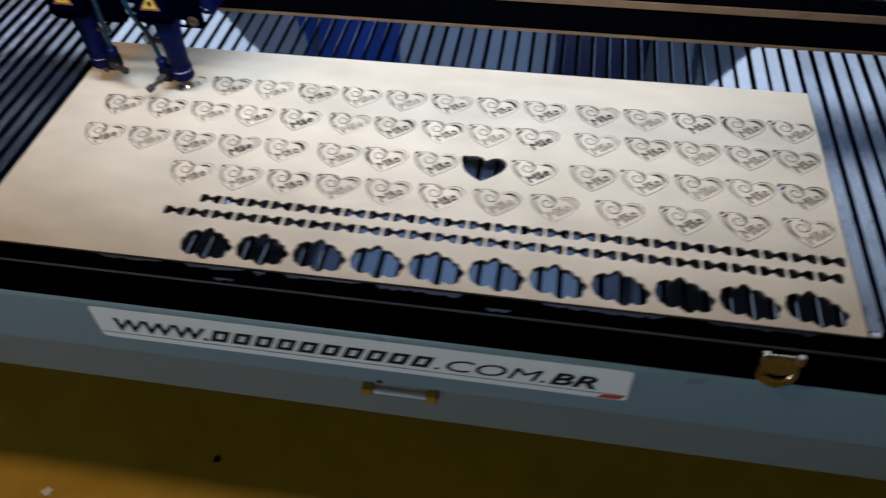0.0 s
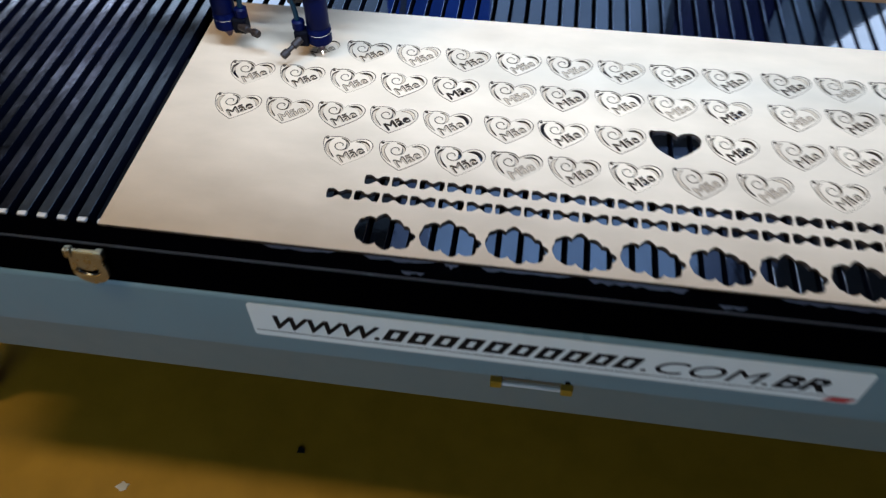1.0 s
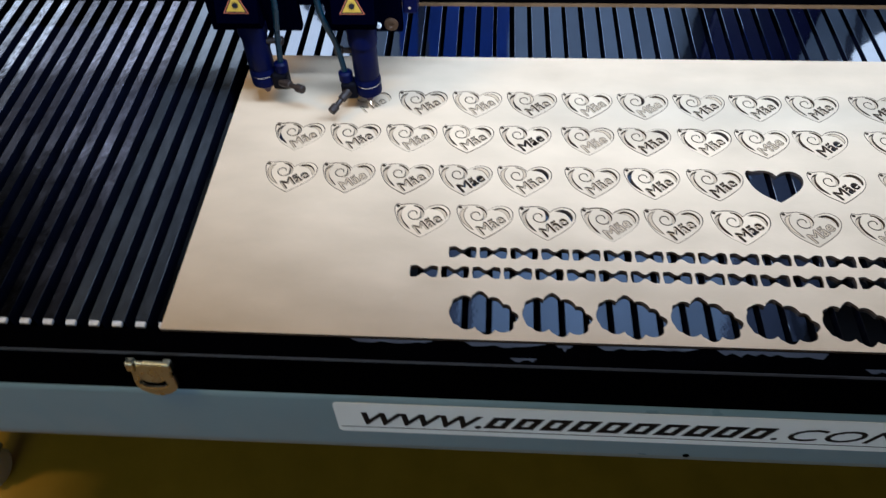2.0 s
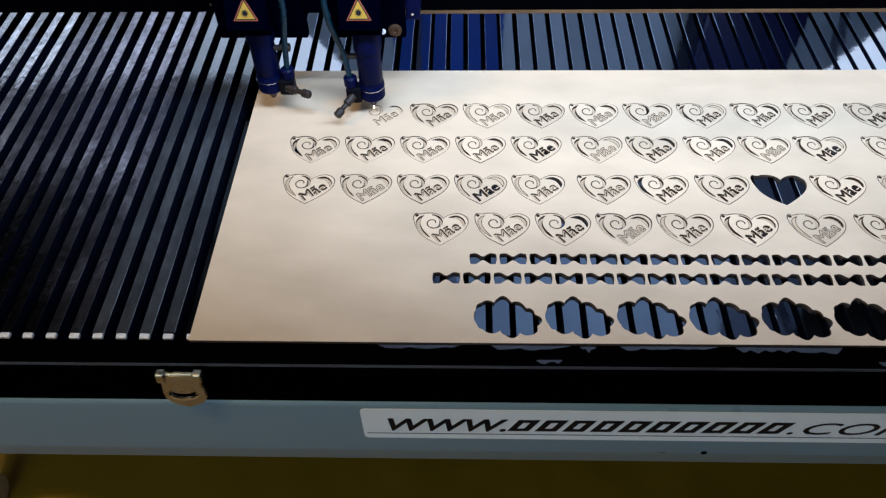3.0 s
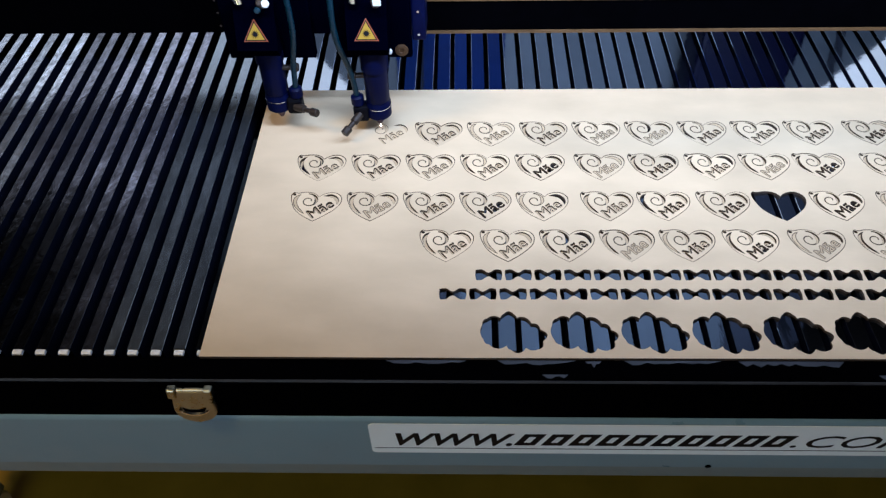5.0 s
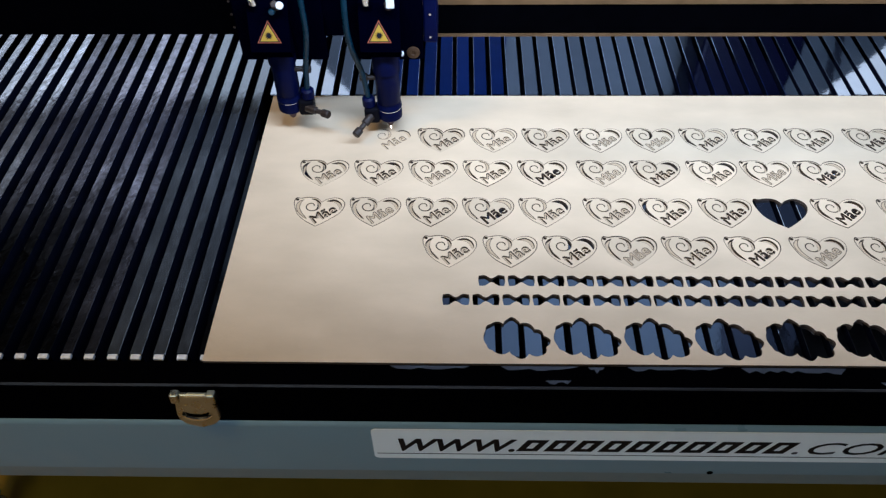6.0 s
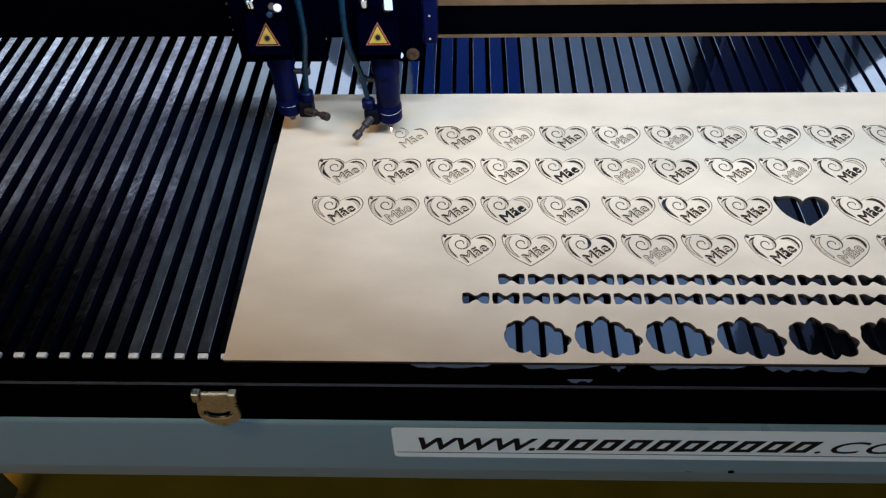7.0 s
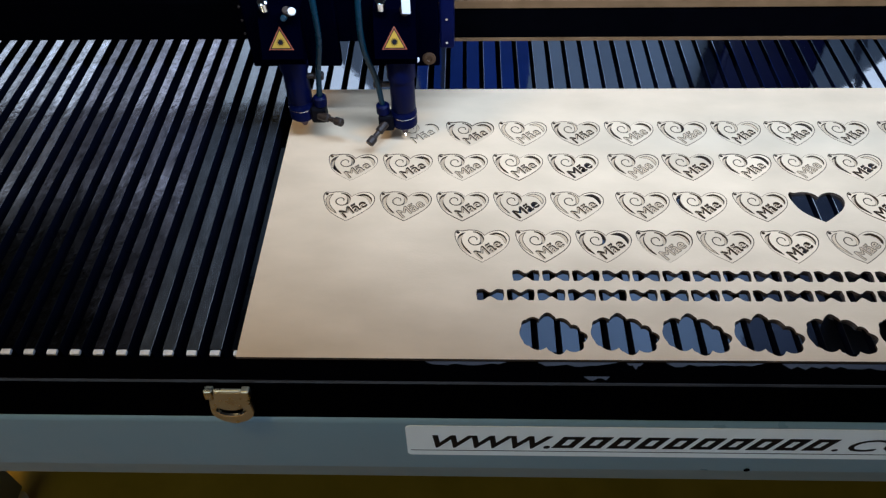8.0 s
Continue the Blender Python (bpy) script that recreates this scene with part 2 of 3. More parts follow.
def sheet_mesh(name, loops, thick):
    """A flat plate of that thickness, its top at z = 0: first loop outside, the others are holes."""
    cu = bpy.data.curves.new(name, "CURVE")
    cu.dimensions, cu.fill_mode, cu.extrude = "2D", "BOTH", thick / 2
    for loop in loops:
        sp = cu.splines.new("POLY")
        sp.points.add(len(loop) - 1)
        sp.points.foreach_set("co", [c for x, y in loop for c in (x, y, 0, 1)])
        sp.use_cyclic_u = True
    ob = new(name, cu)
    bpy.context.view_layer.update()
    me = bpy.data.meshes.new_from_object(ob.evaluated_get(bpy.context.evaluated_depsgraph_get()))
    bpy.data.objects.remove(ob)
    bpy.data.curves.remove(cu)
    me.materials.clear()
    bm = bmesh.new()
    bm.from_mesh(me)
    bmesh.ops.remove_doubles(bm, verts=bm.verts, dist=1e-6)
    bm.to_mesh(me)
    bm.free()
    for v in me.vertices:
        v.co.z -= thick / 2
    return me


def wood_faces(me, top, edge):
    me.materials.append(top)
    me.materials.append(edge)
    for p in me.polygons:
        p.material_index = 0 if abs(p.normal.z) > 0.5 else 1
        p.use_smooth = False
    return me


def text_mesh(name, body, size, shear=0.0, wide=1.0, extrude=0.0003, bold=0.0):
    cu = bpy.data.curves.new(name, "FONT")
    cu.body, cu.size, cu.shear, cu.extrude, cu.offset = body, size, shear, extrude, bold
    cu.resolution_u = 3
    ob = new(name, cu)
    bpy.context.view_layer.update()
    me = bpy.data.meshes.new_from_object(ob.evaluated_get(bpy.context.evaluated_depsgraph_get()))
    bpy.data.objects.remove(ob)
    bpy.data.curves.remove(cu)
    me.materials.clear()
    for v in me.vertices:
        v.co.x *= wide
    return me


def text_loops(body, size, shear=0.0):
    """The outlines of the letters, as closed lines of points."""
    cu = bpy.data.curves.new("letters", "FONT")
    cu.body, cu.size, cu.shear = body, size, shear
    ob = new("letters", cu)
    bpy.context.view_layer.update()
    flat = ob.to_curve(bpy.context.evaluated_depsgraph_get())
    loops = []
    for sp in flat.splines:
        pts, bp = [], sp.bezier_points
        if not len(bp):
            loops.append([(p.co.x, p.co.y) for p in sp.points])
            continue
        for i in range(len(bp)):
            a, b = bp[i], bp[(i + 1) % len(bp)]
            for k in range(3):
                t = k / 3
                c = a.co * (1 - t) ** 3 + a.handle_right * 3 * t * (1 - t) ** 2 + b.handle_left * 3 * t * t * (1 - t) + b.co * t ** 3
                if not pts or (Vector(pts[-1]) - c.xy).length > 1e-5:
                    pts.append((c.x, c.y))
        loops.append(pts)
    ob.to_curve_clear()
    bpy.data.objects.remove(ob)
    bpy.data.curves.remove(cu)
    return loops


def area_of(loop):
    return 0.5 * sum(x0 * y1 - x1 * y0 for (x0, y0), (x1, y1) in zip(loop, loop[1:] + loop[:1]))


def grown(loop, d):
    """The loop moved outwards by d (inwards if negative)."""
    s = 1 if area_of(loop) > 0 else -1
    out, n = [], len(loop)
    for i in range(n):
        a, b = Vector(loop[i - 1]), Vector(loop[(i + 1) % n])
        t = (b - a)
        if t.length < 1e-9:
            continue
        t.normalize()
        out.append((loop[i][0] + s * d * t.y, loop[i][1] - s * d * t.x))
    return out


# ---- room ----
floor = tagged(part("floor", box(-4.2, 5.2, -4.2, 1.9, -0.1, 0.0), FLOOR), "worn yellow-painted workshop floor", "floor", kind="structure")
for nm, b in (("wall_east", (5, 5.2, -4, 1.9, 0, 3)), ("wall_west", (-4.2, -4, -4, 1.9, 0, 3))):
    tagged(part(nm, box(*b), WALL), "plain grey plaster wall", "wall", kind="structure")
# north wall close behind the machine, with two window openings
bm = box(-4, -1.9, 1.7, 1.9, 0, 3)
bm = box(0.16, 1.05, 1.7, 1.9, 0, 3, bm=bm)
bm = box(2.9, 5, 1.7, 1.9, 0, 3, bm=bm)
for a, b in ((-1.9, 0.16), (1.05, 2.9)):
    bm = box(a, b, 1.7, 1.9, 0, 1.40, bm=bm)
bm = box(1.05, 2.9, 1.7, 1.9, 2.42, 3, bm=bm)
bm = box(-1.9, -0.80, 1.7, 1.9, 1.98, 3, bm=bm)
bm = box(-0.80, 0.16, 1.7, 1.9, 1.98, 2.03, bm=bm)
bm = box(-0.80, 0.16, 1.7, 1.9, 2.90, 3, bm=bm)
tagged(part("wall_north", bm, WALL), "plain grey plaster wall with two windows", "wall", kind="structure")
bm = box(-4, -2.3, -4.2, -4, 0, 3)
bm = box(0.3, 5, -4.2, -4, 0, 3, bm=bm)
bm = box(-2.3, 0.3, -4.2, -4, 2.7, 3, bm=bm)
bm = box(-2.3, 0.3, -4.2, -4, 0, 0.8, bm=bm)
tagged(part("wall_south", bm, WALL), "plain grey plaster wall with a wide opening", "wall", kind="structure")
for nm, a, b, top in (("window_1", -1.9, 0.16, 1.98), ("window_2", 1.05, 2.9, 2.42)):
    win = tagged(new(nm), "bright white-framed workshop window", "window", kind="structure")
    bm = box(a, a + 0.05, 1.76, 1.82, 1.40, top, 0.004)
    bm = box(b - 0.05, b, 1.76, 1.82, 1.40, top, 0.004, bm=bm)
    bm = box(a + 0.05, b - 0.05, 1.76, 1.82, 1.40, 1.45, 0.004, bm=bm)
    bm = box(a + 0.05, b - 0.05, 1.76, 1.82, top - 0.05, top, 0.004, bm=bm)
    part("window_frame", bm, WHITE_PLASTIC, win)
    part("mullion", box((a + b) / 2 - 0.02, (a + b) / 2 + 0.02, 1.77, 1.81, 1.45, top - 0.05, 0.004), WHITE_PLASTIC, win)
# unseen pale pane, added for the slats beside the sheet to mirror
win = tagged(new("window_3"), "frosted transom pane added for the slat reflections", "window", kind="structure")
part("pane", box(-0.80, 0.16, 1.785, 1.795, 2.03, 2.90), FROST, win, "frosted pane")
tagged(part("ceiling", box(-4.2, 5.2, -4.2, 1.9, 3.0, 3.15), CEIL), "dark workshop ceiling", "ceiling", kind="structure")
lamp = tagged(new("ceiling_light"), "long rectangular ceiling light panel", "ceiling light")
lamp.location = (-1.15, -0.40, 3.0)
part("frame", box(-0.43, 0.43, -0.10, 0.10, -0.05, -0.001, 0.006), WHITE_PLASTIC, lamp)
part("diffuser", box(-0.4, 0.4, -0.075, 0.075, -0.06, -0.051), PANEL, lamp)

# bits on the floor before the machine
def fleck(name, x, y, r, mat, label, seed):
    """A flat irregular scrap lying on the floor."""
    rnd2, bm2 = random.Random(seed), bmesh.new()
    radii = [r * rnd2.uniform(0.65, 1.2) for _ in range(11)]
    top = [bm2.verts.new((q * math.cos(2 * math.pi * k / 11), q * 0.8 * math.sin(2 * math.pi * k / 11), 0.0022)) for k, q in enumerate(radii)]
    low = [bm2.verts.new((v.co.x * 1.1, v.co.y * 1.1, 0.0002)) for v in top]
    bm2.faces.new(top)
    for k in range(11):
        bm2.faces.new((top[k], top[k - 1], low[k - 1], low[k]))
    ob = part(name, bm2, mat)
    ob.location = (x, y, 0)
    return tagged(ob, label, "scrap")


fleck("offcut_scrap", 0.040, 0.135, 0.008, INK, "small dark scrap lying on the yellow floor", 3)
fleck("offcut_scrap", -0.572, 0.082, 0.008, INK, "small dark scrap lying on the yellow floor", 5)
fleck("paint_chip", -0.266, 0.022, 0.011, WHITE_PLASTIC, "pale paint chip lying on the yellow floor", 8)

# ---- machine cabinet ----
X0, X1 = -0.62, 1.42
cabinet = tagged(new("laser_cutter"), "grey-blue laser cutting machine with black bed frame", "laser cutter")
part("front_apron", prism([(-0.034, 0.661), (-0.034, 0.7455), (-0.0337, 0.7472), (-0.0331, 0.7490), (-0.0323, 0.7507), (-0.0314, 0.7520), (-0.012, 0.7520), (-0.012, 0.661)], X0, X1), GREY, cabinet, "grey-blue enamelled front apron", smooth=True)
part("soffit", box(X0, X1, -0.0115, 0.1350, 0.652, 0.6605), GREY_DARK, cabinet, "grey underside of the apron")
part("drawer_front", box(X0, X1, 0.120, 0.1345, 0.305, 0.6515, 0.002), GREY_DARK, cabinet, "grey recessed lower front")
part("screw_hole", lathe([(0.0030, 0.0), (0.0030, 0.0006), (0.0018, 0.0008)], pose(0.469, -0.0340, 0.6635, 90)), BLACK, cabinet, "dark screw in the apron")
part("front_frame", prism([(-0.0312, 0.7525), (-0.0245, 0.7955), (-0.0222, 0.7970), (0.0012, 0.7962), (0.0012, 0.7525)], X0, X1), BLACK, cabinet, "black painted bed frame edge")
# scuffs and the edge's dotted highlight are both in this strip's patchy colour
part("frame_edge", prism([(-0.0234, 0.7963), (-0.0224, 0.7977), (-0.0212, 0.7972)], X0, X1), SCUFF_GLINT, cabinet, "scuffed black edge strip with its highlight in the colour")
def worn_patch(x0, x1, y, w, seed):
    """A thin ragged flake of lifted paint on top of the frame."""
    rnd2, bm2, n = random.Random(seed), bmesh.new(), max(6, int((x1 - x0) / 0.006))
    near = [bm2.verts.new((x0 + (x1 - x0) * k / n, y - w * rnd2.uniform(0.25, 1.0) * min(1, k, n - k), 0.7971)) for k in range(n + 1)]
    far = [bm2.verts.new((v.co.x, y + 0.0004, 0.7973)) for v in near]
    for k in range(n):
        bm2.faces.new((near[k], near[k + 1], far[k + 1], far[k]))
    return bm2


for k, (x0, x1, y, w) in enumerate(((0.165, 0.235, -0.0015, 0.0035), (0.262, 0.330, -0.0012, 0.0050), (0.338, 0.352, -0.0020, 0.0060), (0.372, 0.455, -0.0012, 0.0042), (0.470, 0.560, -0.0014, 0.0055), (0.585, 0.610, -0.0150, 0.0040),
                                    (0.640, 0.760, -0.0013, 0.0045), (0.300, 0.322, -0.0155, 0.0038), (0.800, 0.905, -0.0013, 0.0048))):
    part("worn_patch", worn_patch(x0, x1, y, w, 20 + k), FLAKE, cabinet, "lifted navy paint flake")
part("bed_tray", box(X0, X1, -0.003, 0.80, 0.735, 0.745), TRAY_BLACK, cabinet, "near-black tray added under the slats")
part("cabinet_floor", box(X0, X1, 0.1350, 0.80, 0.306, 0.330), BLACK, cabinet)
part("side_wall", box(X0 - 0.05, X0 - 0.001, -0.034, 0.85, 0.660, 0.90, 0.004), GREY, cabinet)
# unseen skirts reach low to keep light from under the cabinet
part("light_block_skirt", box(X0 - 0.05, X0 - 0.001, 0.120, 0.85, 0.130, 0.659, 0.004), GREY_DARK, cabinet)
part("side_wall", box(X1 + 0.001, X1 + 0.05, -0.034, 0.85, 0.660, 0.90, 0.004), GREY, cabinet)
part("light_block_skirt", box(X1 + 0.001, X1 + 0.05, 0.120, 0.85, 0.130, 0.659, 0.004), GREY_DARK, cabinet)
part("back_wall", box(X0, X1, 0.801, 0.85, 0.331, 0.93, 0.004), BACK, cabinet, "pale grey inner back wall")
for x in (X0 + 0.01, X1 - 0.05):
    for y in (0.17, 0.70):
        leg = part("caster", lathe([(0.008, -0.013), (0.03, -0.013), (0.034, -0.009), (0.034, 0.009), (0.03, 0.013), (0.008, 0.013)], pose(x, y, 0.035, 0, 90, 0)), WHITE_PLASTIC, cabinet, "pale plastic caster wheel")
        part("fork", box(x - 0.022, x + 0.022, y - 0.03, y + 0.03, 0.07, 0.305, 0.004), GREY_DARK, leg)

# hood behind the bed: a grey tapered back panel, two boxes before it, and the lid above
def tapered(x0, x1, x2, x3, y0, y1, z0, z1):
    """A plate in the xz plane, from x0 to x1 at the foot and from x2 to x3 at the top."""
    bm2 = bmesh.new()
    pts = [(x0, z0), (x1, z0), (x3, z1), (x2, z1)]
    a = [bm2.verts.new((px, y0, pz)) for px, pz in pts]
    b = [bm2.verts.new((px, y1, pz)) for px, pz in pts]
    bm2.faces.new(a)
    bm2.faces.new(b[::-1])
    for i in range(4):
        bm2.faces.new((a[i], a[i - 1], b[i - 1], b[i]))
    return bm2


hood = tagged(new("hood_panel"), "grey enamelled tapered hood panel behind the bed", "hood panel")
part("sheet_metal", tapered(-0.128, 1.066, 0.153, 0.763, 0.835, 0.840, 0.931, 1.340), HOOD, hood)
# unseen plate, added to give the slats their blue reflection
part("blue_reflection_plate", box(0.105, 0.311, 0.829, 0.8345, 0.934, 1.250, 0.001), LID_BLUE, hood, "dark blue plate added for the slat reflections")
drive = tagged(new("control_box"), "dark navy enamelled box before the hood panel", "control box")
part("housing", box(0.625, 0.785, 0.712, 0.800, 0.860, 1.185, 0.006), NAVY_BOX, drive)
part("cover", box(0.633, 0.777, 0.7085, 0.7115, 0.868, 1.177, 0.001), NAVY_BOX, drive)

# lid, hinged at the back and leaning forward over the bed
lid = tagged(new("machine_lid"), "dark machine lid with a pale window, standing open above the bed", "lid")
lid.matrix_world = pose(0, 0.815, 0.938, 120, 0, 0)
LX0, LX1, WX0, WX1, LY = 0.14, 0.90, 0.24, 0.75, 0.325
part("lid_frame", box(LX0, WX0, LY, 0.95, -0.006, 0.006, 0.002), LID, lid)
part("lid_frame", box(WX1, LX1, LY, 0.95, -0.006, 0.006, 0.002), LID, lid)
part("lid_frame", box(WX0, WX1, LY, LY + 0.02, -0.006, 0.006, 0.002), LID, lid)
part("lid_frame", box(WX0, WX1, 0.88, 0.95, -0.006, 0.006, 0.002), LID, lid)
part("lid_window", box(WX0, WX1, LY + 0.02, 0.88, -0.002, 0.002), FROST, lid, "frosted grey window")
for x in (LX0 + 0.02, LX1 - 0.02):
    part("stay", box(x - 0.006, x + 0.006, 0.0, LY, -0.004, 0.004, 0.001), LID, lid)
# unseen housing added around the assumed lamp
bar = tagged(new("lamp_bar"), "slim white lamp bar added out of view below the lid", "lamp")
part("housing", box(0.00, 0.88, 0.100, 0.135, 1.322, 1.344, 0.003), WHITE_PLASTIC, bar)
for x in (0.17, 0.80):
    part("arm", box(x - 0.008, x + 0.008, 0.1355, 0.590, 1.326, 1.334, 0.001), LID, bar)

# ---- slat bed ----
bed = tagged(new("slat_bed"), "bed of aluminium slats, scorched and darkened in places", "slat bed")


def slat_mesh(name, w, mat):
    bm = bmesh.new()
    h, y0, y1 = 0.020, 0.0090, 0.79
    prof = [(-w / 2, -h), (-w / 2, -0.0003), (-w / 2 + 0.0003, 0), (w / 2 - 0.0003, 0), (w / 2, -0.0003), (w / 2, -h)]
    ys = [y0, 0.15, 0.3, 0.5, 0.65, y1]
    rings = [[bm.verts.new((x + 0.0003 * math.sin(5 * y + w * 900), y, z)) for x, z in prof] for y in ys]
    for a, b in zip(rings, rings[1:]):
        for i in range(5):
            f = bm.faces.new((a[i], a[i + 1], b[i + 1], b[i]))
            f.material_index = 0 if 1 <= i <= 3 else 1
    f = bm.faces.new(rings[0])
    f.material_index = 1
    me = bpy.data.meshes.new(name)
    bmesh.ops.recalc_face_normals(bm, faces=bm.faces)
    bm.to_mesh(me)
    bm.free()
    me.materials.append(mat)
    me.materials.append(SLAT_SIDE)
    return me


def end_mesh():
    bm = prism([(0.0042, -0.0006), (0.0062, 0.0003), (0.0088, 0.0), (0.0088, -0.003), (0.0042, -0.003)], -0.0042, 0.0042)
    me = bpy.data.meshes.new("slat_end")
    bmesh.ops.recalc_face_normals(bm, faces=bm.faces)
    bm.to_mesh(me)
    bm.free()
    me.materials.append(BARE_ALU)
    return me


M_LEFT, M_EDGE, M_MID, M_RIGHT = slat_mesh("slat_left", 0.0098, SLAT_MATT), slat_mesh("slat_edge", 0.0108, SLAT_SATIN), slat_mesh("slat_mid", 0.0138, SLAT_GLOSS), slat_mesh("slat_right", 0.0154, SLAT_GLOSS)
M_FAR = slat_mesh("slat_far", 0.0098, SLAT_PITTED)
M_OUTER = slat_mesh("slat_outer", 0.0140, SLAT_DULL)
M_END = end_mesh()
rnd = random.Random(4)
x = -0.0205 - 0.0208 * 28
while x < X1 - 0.02:
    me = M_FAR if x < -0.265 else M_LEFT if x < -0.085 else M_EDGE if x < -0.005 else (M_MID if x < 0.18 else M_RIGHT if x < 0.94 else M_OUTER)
    s = put("slat", me, None, bed)
    s.location = (x + rnd.uniform(-0.0004, 0.0004), rnd.uniform(-0.001, 0.001), BED)
    s.rotation_euler = (0, rnd.uniform(-0.012, 0.012), rnd.uniform(-0.001, 0.001))
    e = put("slat_end", M_END, None, bed)
    e.location = (x, 0, BED)
    x += 0.0208

# ---- plywood sheet with cut shapes ----
SHEET_W, SHEET_D = 0.948, 0.380
KX, KY = 0.0535 / 225, 0.041 / 135


def heart_points(pts):
    return [((px - 565) * KX, -(py - 477) * KY) for px, py in pts]


OUTLINE = smooth_loop(heart_points([(562, 482), (572, 470), (590, 473), (615, 469), (645, 470), (668, 478), (683, 492), (700, 480), (725, 472), (750, 472), (772, 482), (784, 500),
                                    (780, 525), (760, 550), (725, 575), (695, 593), (672, 605), (645, 592), (612, 573), (585, 548), (570, 520), (563, 500)]), 4, (6, 16))
LEFT_CUT = smooth_loop(heart_points([(604, 478), (585, 485), (573, 500), (575, 520), (588, 543), (612, 562), (630, 572), (617, 557), (601, 540), (590, 519), (589, 502), (595, 487)]), 3, (0, 6))
RIGHT_CUT = smooth_loop(heart_points([(702, 487), (735, 479), (762, 490), (774, 511), (768, 528), (760, 512), (745, 496), (722, 489)]), 4, (0, 4))
RING_HOLE = [(0.0020 + 0.0016 * math.cos(a), -0.0004 + 0.0016 * math.sin(a)) for a in [i * math.pi / 5 for i in range(10)]]


def spiral_cut(a0=10, a1=455, trim=0.0):
    """Scroll that winds outwards, widest at the upper right."""
    cx, cy, inner, outer = 0.0180, -0.0108, [], []
    for i in range(49):
        a = a0 + (a1 - a0) * i / 48
        r = 0.0024 + 0.0066 * (a / 360) + 0.0009 * math.sin(radians(a))
        w = 0.0007 + 0.0026 * math.exp(-((a - 378) / 48) ** 2)
        c, n = math.cos(radians(a)), math.sin(radians(a))
        p, q = r - trim, r - w + trim
        outer.append((cx + 1.03 * p * c, cy + p * n))
        inner.append((cx + 1.03 * q * c, cy + q * n))
    return outer + inner[::-1]


def letters():
    m = Matrix.Translation((0.0236, -0.0359, 0)) @ Matrix.Rotation(radians(40), 4, "Z")
    out = []
    for loop in text_loops("Mãe", 0.0176, 0.05):
        out.append([tuple((m @ Vector((x, y, 0))).xy) for x, y in loop])
    return out


SPIRAL = spiral_cut()
LETTERS = letters()
BODIES, COUNTERS = [], []
for a in LETTERS:
    inside = any(b is not a and abs(area_of(b)) > abs(area_of(a)) and min(p[0] for p in b) < a[0][0] < max(p[0] for p in b) and min(p[1] for p in b) < a[0][1] < max(p[1] for p in b)
                 and abs(area_of(a)) < 0.35 * abs(area_of(b)) and b is not LETTERS[0] for b in LETTERS)
    if not inside:
        BODIES.append(grown(a, 0.00034))
    else:
        COUNTERS.append(grown(a, -0.0004 if area_of(a) * area_of(LETTERS[0]) < 0 else 0.0004))
OUTSIDE = [((px - 0.0262) * 1.022 + 0.0262, (py + 0.0165) * 1.028 - 0.0165) for px, py in OUTLINE]
ROW_1 = [0.1785 + 0.0594 * i for i in range(8)] + [0.660, 0.719, 0.778, 0.836, 0.893]
ROW_2 = [0.0515 + 0.0595 * i for i in range(5)] + [0.354, 0.412, 0.473, 0.531, 0.589] + [0.661, 0.721, 0.779, 0.837, 0.892]
ROW_3 = [0.053 + 0.0588 * i for i in range(5)] + [0.355, 0.413, 0.474, 0.531, 0.590] + [0.658, 0.716, 0.777, 0.834, 0.890]
ROW_4 = [0.190, 0.250, 0.309, 0.368, 0.427, 0.489, 0.553, 0.617, 0.689, 0.759, 0.823, 0.889]
HEARTS = [(x, 0.3165) for x in ROW_1] + [(x, 0.2615) for x in ROW_2] + [(x, 0.2025) for x in ROW_3] + [(x, 0.1485) for x in ROW_4]
FALLEN = (0.531, 0.2025)
# notches of the cloud outline, each with the height of the lobe that follows it
NOTCHES = [(203, 292, 7), (222, 268, 9), (272, 266, 2), (286, 250, 11), (326, 252, 2), (336, 265, 13), (392, 287, 10), (424, 311, 22), (430, 354, 9), (410, 384, 6), (364, 379, 15), (308, 386, 3),
           (292, 371, 13), (226, 366, 5), (206, 348, 10)]
CLOUD = []
for k, (ax, ay, sag) in enumerate(NOTCHES):
    bx, by, _ = NOTCHES[(k + 1) % len(NOTCHES)]
    nx, ny = by - ay, ax - bx
    ln = math.hypot(nx, ny)
    for q in range(6):
        u = q / 6
        px, py = ax + (bx - ax) * u + nx / ln * 4 * sag * u * (1 - u), ay + (by - ay) * u + ny / ln * 4 * sag * u * (1 - u)
        CLOUD.append(((px - 306) * 0.0605 / 257, -(py - 242) * 0.044 / 153))
BOW = smooth_loop([(0.0, 0.0055), (0.006, 0.0062), (0.0122, 0.0022), (0.0185, 0.0062), (0.0245, 0.0055), (0.0252, 0), (0.0240, -0.0068), (0.0185, -0.0065), (0.0122, -0.0022), (0.006, -0.0065), (0.0005, -0.0068), (-0.0005, 0)], 3, (0, 4, 6, 10))


def moved(loop, x, y):
    return [(px + x, py + y) for px, py in loop]


sheet_loops = [[(0, 0), (SHEET_W * 0.25, -0.0004), (SHEET_W * 0.5, 0), (SHEET_W, 0), (SHEET_W, SHEET_D), (0, SHEET_D)]]
for i in range(11):
    sheet_loops.append(moved(CLOUD, 0.2735 + 0.0628 * i, 0.0495))
for i in range(25):
    sheet_loops.append(moved(BOW, 0.2440 + 0.0281 * i, 0.0935))
for i in range(26):
    sheet_loops.append(moved(BOW, 0.2100 + 0.0281 * i, 0.0705))
for x, y in HEARTS:
    sheet_loops.append(moved(OUTSIDE, x, y))
